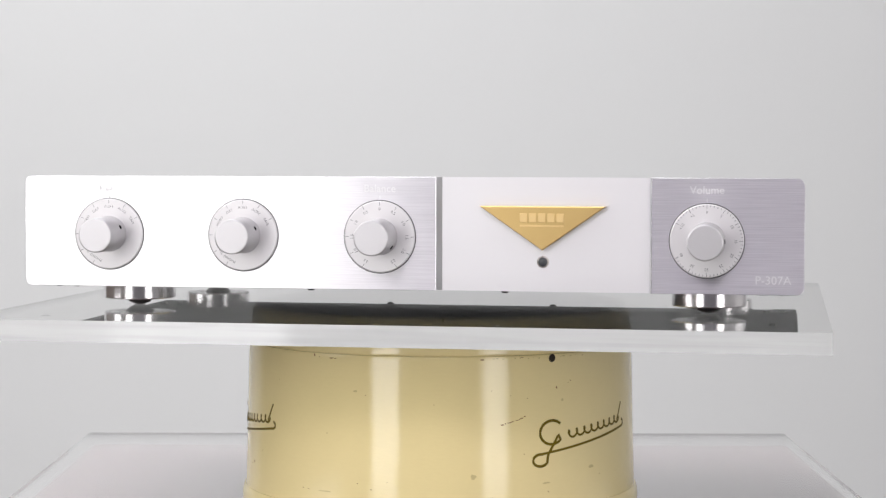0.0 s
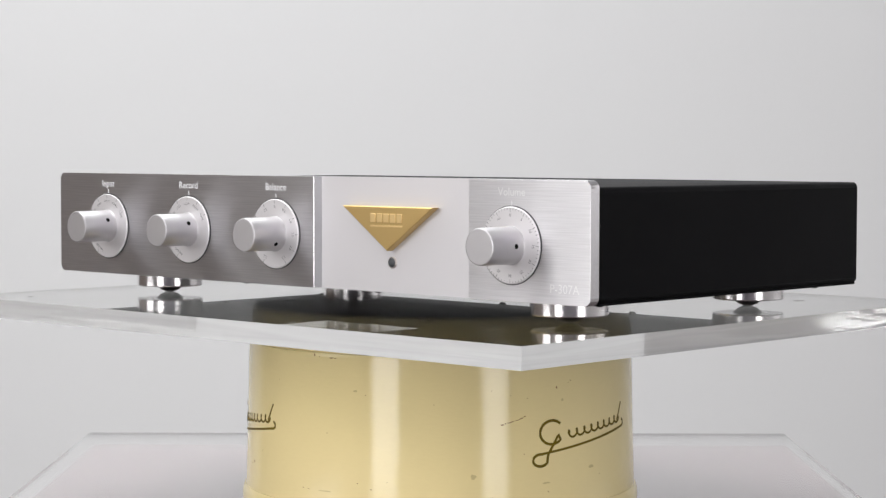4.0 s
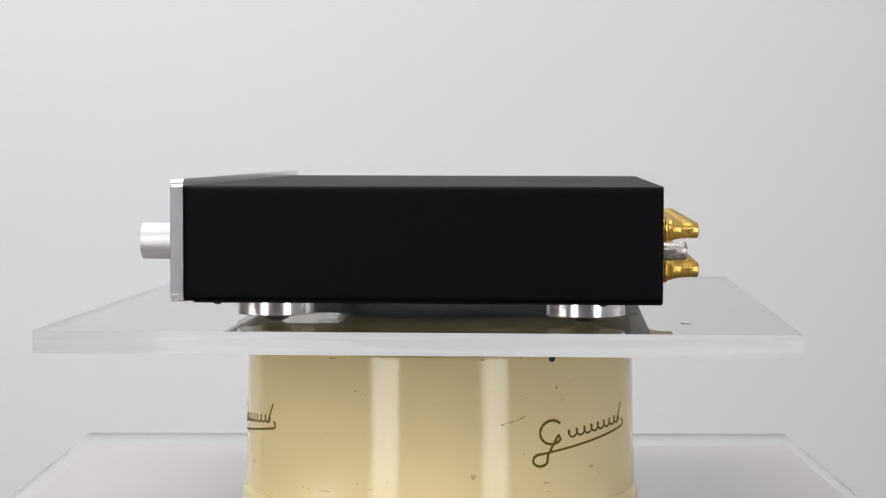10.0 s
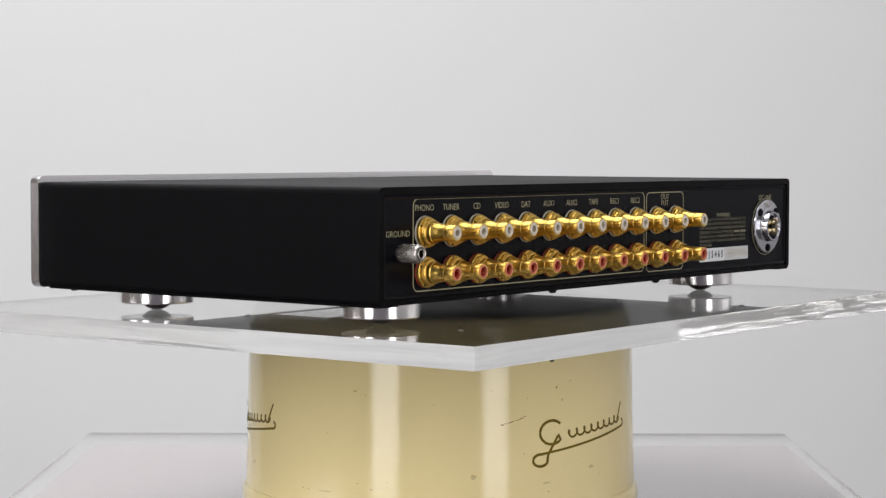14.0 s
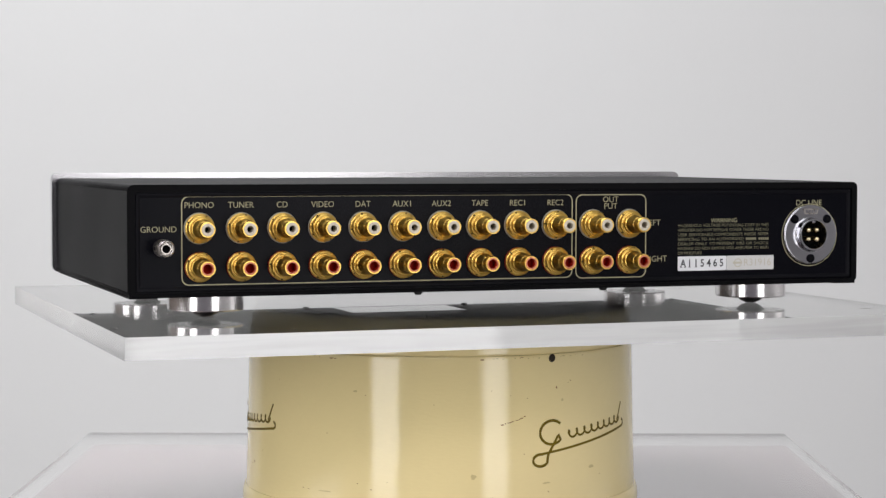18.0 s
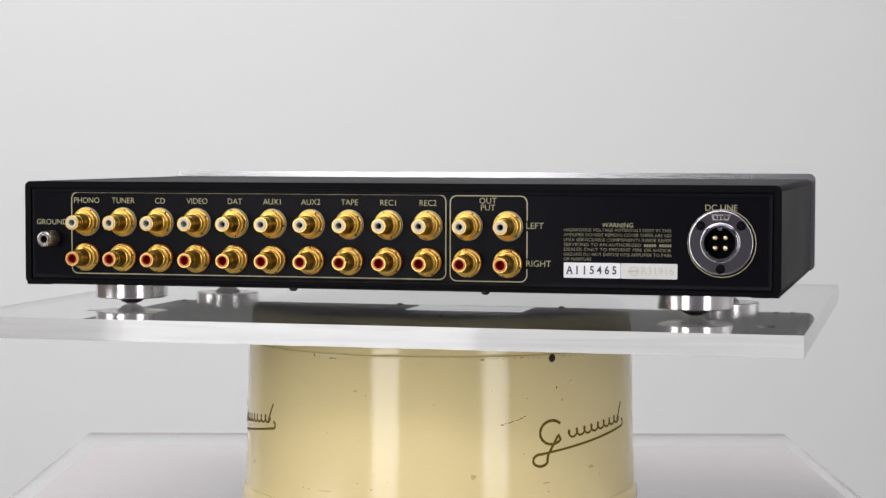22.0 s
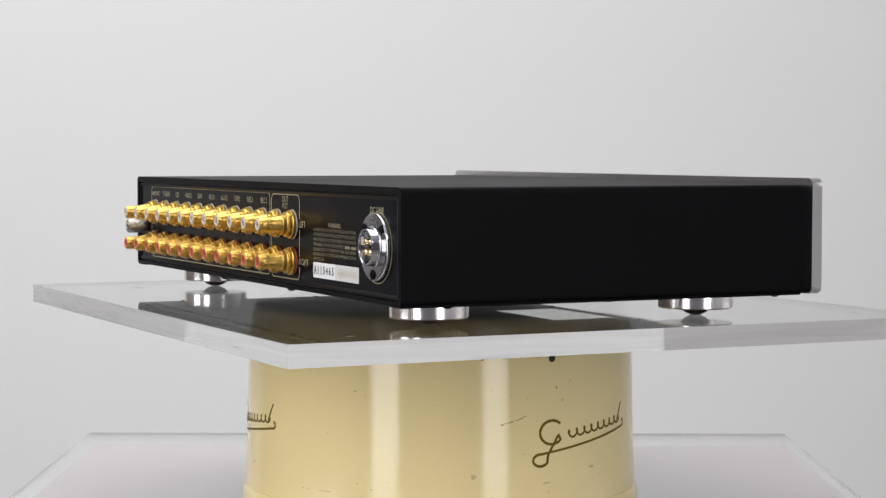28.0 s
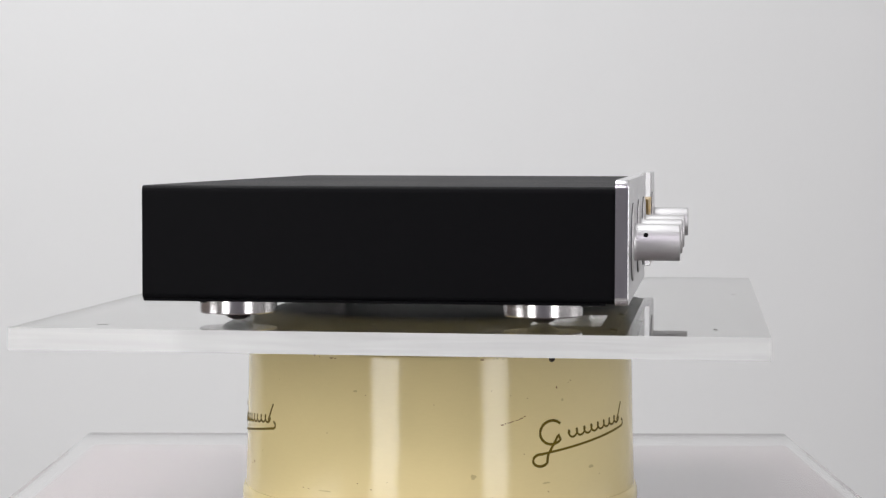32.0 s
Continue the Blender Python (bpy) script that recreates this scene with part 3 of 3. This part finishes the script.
    part("printed_frame", frame_line(-0.0793, -0.0360, 0.0190, 0.0660, 0.004, 0.0006, py), PRINT, rear)
    xs = [0.1771 - 0.02232 * i for i in range(10)] + [-0.0462, -0.0686]
    for text, x in zip(("PHONO", "TUNER", "CD", "VIDEO", "DAT", "AUX1", "AUX2", "TAPE", "REC1", "REC2"), xs):
        printed("socket_name", text, 0.0046, x, py, 0.0614, PRINT, rear, squeeze=0.95)
    printed("socket_name", "OUT", 0.0046, -0.0573, py, 0.0629, PRINT, rear)
    printed("socket_name", "PUT", 0.0046, -0.0573, py, 0.0592, PRINT, rear)
    for text, z in (("LEFT", 0.0496), ("RIGHT", 0.0292)):
        part("print_gap", box(-0.0795, -0.0785, py - 0.0001, py + 0.0001, z - 0.0028, z + 0.0028), REAR, rear)
        printed("socket_name", text, 0.0048, -0.0783, py + 0.0002, z, PRINT, rear, BACK, "LEFT")
    printed("socket_name", "GROUND", 0.0044, 0.1985, py, 0.0489, PRINT, rear)
    printed("socket_name", "DC LINE", 0.0046, -0.1832, py, 0.0602, PRINT, rear)
    printed("warning_title", "WARNING", 0.0035, -0.1283, py, 0.0505, PRINT, rear)
    lines = ("HAZARDOUS VOLTAGE POTENTIALS EXIST IN THIS", "AMPLIFIER DO NOT REMOVE COVER THERE ARE NO", "USER SERVICEABLE COMPONENTS INSIDE REFER", "SERVICING TO AN AUTHORIZED", "DEALER ONLY TO PREVENT FIRE OR SHOCK", "HAZARD DO NOT EXPOSE HTIS AMPLIFIER TO RAIN", "OR MOISTURE")
    for i, text in enumerate(lines):
        bm = lettering(text, 0.0025, "LEFT", 1.0, -0.000016)
        w = max(v.co.x for v in bm.verts)
        full = 0.0420 if i == 3 else 0.0152 if i == 6 else 0.0580
        bm.transform(Matrix.Translation((-0.0990, py, 0.0478 - 0.00262 * i)) @ BACK @ Matrix.Diagonal((full / w, 1, 1, 1)))
        part("warning_line", bm, FAINT_PRINT, rear)
    for k in range(11):
        if k != 5:
            x0 = -0.1425 - 0.00136 * k
            part("warning_bar", box(x0 - 0.0009, x0, py - 0.0001, py + 0.0001, 0.0392, 0.0406), FAINT_PRINT, rear)

    firsts = {}
    for i, x in enumerate(xs):
        for z, ring in ((0.0494, "white"), (0.0292, "red")):
            ob = jack(pre, x, z, ring, firsts.get(ring))
            firsts.setdefault(ring, ob)

    ground = part("ground_post", lathe([(0.0036, 0.0), (0.0041, 0.0006), (0.0041, 0.0018), (0.0046, 0.0022), (0.0046, 0.0128), (0.0042, 0.0136), (0.0036, 0.0138), (0.0033, 0.0136), (0.0032, 0.0122), (0.0027, 0.0122)], 40, "+y"), NICKEL, pre, "knurled nickel ground post")
    part("post_end", lathe([(0.0028, 0.0120), (0.0028, 0.0138), (0.0027, 0.0141), (0.0022, 0.0141), (0.0020, 0.0138), (0.0020, 0.0110)], 32, "+y"), NICKEL, ground, "turned post end")
    part("post_bore", lathe([(0.0020, 0.0132), (0.0016, 0.0110), (0, 0.0108)], 16, "+y"), HOLE, ground)
    ground.location = (0.1973, RY, 0.0396)
    knurl = bmesh.new()
    for i in range(26):
        a = 2 * math.pi * i / 26
        for s in (1, -1):
            pts = [Vector((0.00455 * math.cos(a + s * 0.12 * k), 0.0026 + 0.00140 * k, 0.00455 * math.sin(a + s * 0.12 * k))) for k in range(8)]
            merge(knurl, tube(pts, 0.00016, 4))
    part("knurling", knurl, NICKEL, ground)

    dc = part("power_connector", lathe([(0.0100, 0.0), (0.0171, 0.0002), (0.0174, 0.0008), (0.0173, 0.0016), (0.0170, 0.0022), (0.0166, 0.0024), (0.0163, 0.00242), (0.0106, 0.00244), (0.0102, 0.0025), (0.0098, 0.0028), (0.0096, 0.0032), (0.0095, 0.0062), (0.0092, 0.0067), (0.0083, 0.0067), (0.0080, 0.0062), (0.0080, -0.0060)], 64, "+y"), DARK_CHROME, pre, "chrome four-pin power connector")
    dc.location = (-0.1833, RY, 0.0420)
    part("socket_insert", lathe([(0.0080, -0.0058), (0.0, -0.0058)], 40, "+y"), HOLE, dc, "black insulating insert")
    part("key", box(-0.0012, 0.0012, -0.0056, 0.0060, 0.0066, 0.0081, 0.0003, 1), DARK_CHROME, dc, "chrome locating key")
    for x, z in ((-0.0027, 0.0027), (0.0027, 0.0027), (-0.0027, -0.0027), (0.0027, -0.0027)):
        pin = part("pin", lathe([(0.0015, -0.0058), (0.0015, 0.0044), (0.0012, 0.0054), (0.0007, 0.0058), (0.0, 0.0059)], 16, "+y"), PIN, dc)
        pin.location = (x, 0, z)
    mark = slab([(-0.0040, 0.0118), (0.0040, 0.0118), (0.0052, 0.0150), (-0.0052, 0.0150)], 0.00246, 0.00262)
    part("maker_mark", mark, NICKEL, dc, "stamped plain mark on the flange")
    for k in range(4):
        part("maker_bar", box(-0.0036 + 0.0019 * k, -0.0022 + 0.0019 * k, 0.0026, 0.0028, 0.0125, 0.0143), DARK_CHROME, dc)
    for a in (40, 140, 270):
        s = part("flange_screw", lathe([(0.0026, 0.0020), (0.0025, 0.0030), (0.0018, 0.0034), (0.0, 0.0034)], 20, "+y"), REAR, dc, "dark countersunk flange screw")
        part("socket", lathe([(0.0012, 0.0034), (0.0012, 0.00355), (0.0, 0.00355)], 6, "+y"), HOLE, s)
        s.location = (0.0139 * math.cos(radians(a)), 0, 0.0139 * math.sin(radians(a)))
    bm = frame_line(-0.0182, 0.0182, -0.0182, 0.0182, 0.01815, 0.0004, 0)
    bm.transform(Matrix.Translation((-0.1837, py, 0.0416)))
    part("printed_ring", bm, PRINT, rear)

    part("serial_sticker", slab(rounded(-0.1299, -0.0992, 0.0221, 0.0303, 0.0006, 3), RY + 0.0003, RY), STICKER, rear, "white serial number sticker")
    for k, mark in enumerate("A115465"):
        cx = -0.1024 - 0.00405 * k
        bm = lettering(mark, 0.0060, "CENTER", 0.86, 0.00016)
        bm.transform(Matrix.Translation((cx, RY + 0.0005, 0.0262)) @ BACK)
        part("serial_mark", bm, DARK_PRINT_AND_SHADE, rear)
        low = 0.0262 - 0.0021
        for dx in (0.0,) if mark == "1" else (-0.0012, 0.0012) if mark == "A" else ():
            part("serif", box(cx + dx - 0.0007, cx + dx + 0.0007, RY + 0.0004, RY + 0.00055, low, low + 0.0003), DARK_PRINT_AND_SHADE, rear)
    part("approval_sticker", slab(rounded(-0.1604, -0.1301, 0.0221, 0.0303, 0.0006, 3), RY + 0.0003, RY), FOIL, rear, "pale foil approval sticker")
    printed("approval_number", "R31916", 0.0058, -0.1497, RY + 0.0005, 0.0262, PALE_PRINT, rear)
    part("approval_mark", box(-0.1398, -0.1342, RY + 0.0003, RY + 0.0006, 0.0257, 0.0268), PALE_PRINT, rear)
    bm = frame_line(-0.0025, 0.0025, -0.0025, 0.0025, 0.00248, 0.0005, 0)
    bm.transform(Matrix.Translation((-0.1372, RY + 0.0005, 0.0262)))
    part("approval_ring", bm, PALE_PRINT, rear)

    for x in (-0.1655, 0.1655):
        for y in (-0.0765, 0.0865):
            foot(pre, x, y)
    return pre


preamp_thing = preamplifier()


# ---- marks on the canister ----
def on_can(az, z):
    """A place on the canister's wall: degrees round it from the camera's side, and metres above or below the plate's top."""
    r = CAN_R + float(np.interp(z, (-0.1105, -0.103, -0.091, -0.065, -0.040, -0.0246), (0.0021, 0.0019, 0.0015, 0.0008, 0.0003, 0.0)))
    return Vector((r * math.sin(radians(az)), -r * math.cos(radians(az)), ZP - 0.915 + z))


def canister_marks(can):
    # plain olive flourishes: a loop, a run of waves, a tail and an underline, thin as paint
    def painted(name, points, r):
        bm = tube(points, r)
        for v in bm.verts:
            at = on_can(0, v.co.z - (ZP - 0.915))
            wall, out = math.hypot(at.x, at.y), math.hypot(v.co.x, v.co.y)
            k = (wall + 0.00008 + 0.15 * (out - wall)) / out
            v.co.x, v.co.y = v.co.x * k, v.co.y * k
        part(name, bm, OLIVE, can, "olive painted flourish")

    for shift in (0.0, -120.0, 120.0):
        a0 = 29 + shift
        loop = [on_can(a0 + 3.4 + 3.9 * math.cos(0.75 + k * 0.16), -0.0680 + 0.0067 * math.sin(0.75 + k * 0.16)) for k in range(31)]
        loop += [on_can(a0 + 5.6 - 3.6 * k / 8, -0.0695 - 0.0110 * k / 8) for k in range(9)]
        loop += [on_can(a0 - 0.4 + 2.4 * math.cos(-0.2 - k * 0.30), -0.0832 + 0.0034 * math.sin(-0.2 - k * 0.30)) for k in range(1, 17)]
        painted("flourish_loop", loop, 0.00088)
        wave = [on_can(a0 + 8.6 + 24.5 * k / 130 + 0.8 * math.cos(k * 0.39), -0.0700 + 0.0045 * k / 130 + 0.0021 * math.sin(k * 0.39)) for k in range(131)]
        painted("flourish_wave", wave, 0.00070)
        tail = [on_can(a0 + 32.4 + 3.0 * k / 12, -0.0668 + 0.0104 * k / 12) for k in range(13)]
        painted("flourish_tail", tail, 0.00068)
        under = [on_can(a0 + 0.2 + 35.0 * k / 40, -0.0797 + 0.0090 * (k / 40) ** 1.05) for k in range(41)]
        under += [on_can(a0 + 35.2 + 1.5 * math.sin(k * 0.35), -0.0686 - 0.0021 * math.cos(k * 0.35)) for k in range(1, 9)]
        painted("flourish_underline", under, 0.00078)
    rivet = part("rivet", lathe([(0, 0.0008), (0.0016, 0.0006), (0.0023, 0.0)], 20, "-y"), RIVET, can, "dark brown rivet")
    p = on_can(32.6, -0.0261)
    rivet.matrix_local = Matrix.Translation(p) @ Matrix.Rotation(radians(32.6), 4, "Z")


    def chip(az, z, w, h, mat, seed):
        """A small irregular chip or scuff in the paint."""
        rnd = random.Random(seed)
        bm = bmesh.new()
        ring = []
        for k in range(9):
            r = 0.6 + 0.5 * rnd.random()
            a = 2 * math.pi * k / 9
            p = on_can(az + w * r * math.cos(a), z + h * r * math.sin(a))
            out = Vector((p.x, p.y, 0)).normalized() * 0.00015
            ring.append(bm.verts.new(p + out))
        bm.faces.new(ring[::-1])
        part("paint_chip", bm, mat, can)

    rnd = random.Random(5)
    for k in range(9):
        chip(17 + 0.85 * k + rnd.uniform(-0.3, 0.3), -0.0622 + 0.0005 * k + rnd.uniform(-0.0003, 0.0003), rnd.uniform(0.2, 0.6), rnd.uniform(0.0002, 0.00045), RUST, k)
    for az, z, w, h in ((34.0, -0.0428, 0.35, 0.0009), (39.0, -0.0395, 0.25, 0.0004), (38.2, -0.0405, 0.2, 0.0004), (-37.5, -0.0250, 0.35, 0.0010), (-35.8, -0.0258, 0.2, 0.0005), (-31.6, -0.0262, 0.9, 0.0005), (-30.4, -0.0263, 0.4, 0.0004), (-68.0, -0.0930, 0.5, 0.0012), (-70.0, -0.0945, 0.4, 0.0007), (-71.5, -0.0915, 0.3, 0.0004), (23.5, -0.0790, 0.3, 0.0003), (31.0, -0.1010, 0.3, 0.0005), (-23.0, -0.0955, 0.3, 0.0003), (-19.0, -0.0985, 0.4, 0.0003), (-41.0, -0.1010, 0.3, 0.0004), (-39.0, -0.1012, 0.2, 0.0003)):
        chip(az, z, w * 0.8, h * 0.8, RUST, int(az * 10))
    for k in range(16):
        chip(12 + 2.1 * k + rnd.uniform(-0.8, 0.8), -0.0250 - rnd.uniform(0, 0.0006), rnd.uniform(0.2, 0.9), rnd.uniform(0.0002, 0.0005), RUST if k % 5 == 0 else SMUDGE, 300 + k)
    for az, z, w, h in ((47.0, -0.0900, 1.3, 0.0011), (30.5, -0.0960, 1.6, 0.0007), (9.0, -0.0905, 0.9, 0.0016), (36.0, -0.0500, 0.5, 0.0009), (-24.0, -0.0440, 0.7, 0.0008), (-33.0, -0.1015, 2.4, 0.0004), (14.0, -0.1030, 1.8, 0.0006)):
        chip(az, z, w, h, SMUDGE, 400 + int(az))
    for k in range(14):
        chip(rnd.uniform(-75, 75), rnd.uniform(-0.105, -0.03), rnd.uniform(0.08, 0.2), rnd.uniform(0.0001, 0.0003), RUST, 100 + k)


canister_marks(canister_thing)


def motions():
    """The plate and the preamplifier turn together, clockwise from above, 8.37 degrees a second."""
    times = [0.0, 0.1, 0.2] + [0.5 + 0.5 * i for i in range(63)] + [31.8, 31.9, 32.0]
    times = sorted(set(times))
    for thing, start in ((plate_thing, -9.58), (preamp_thing, -9.90)):
        walk(thing, [(t, pose(0, 0, ZP, 0, 0, start - 8.3702 * t)) for t in times])


motions()
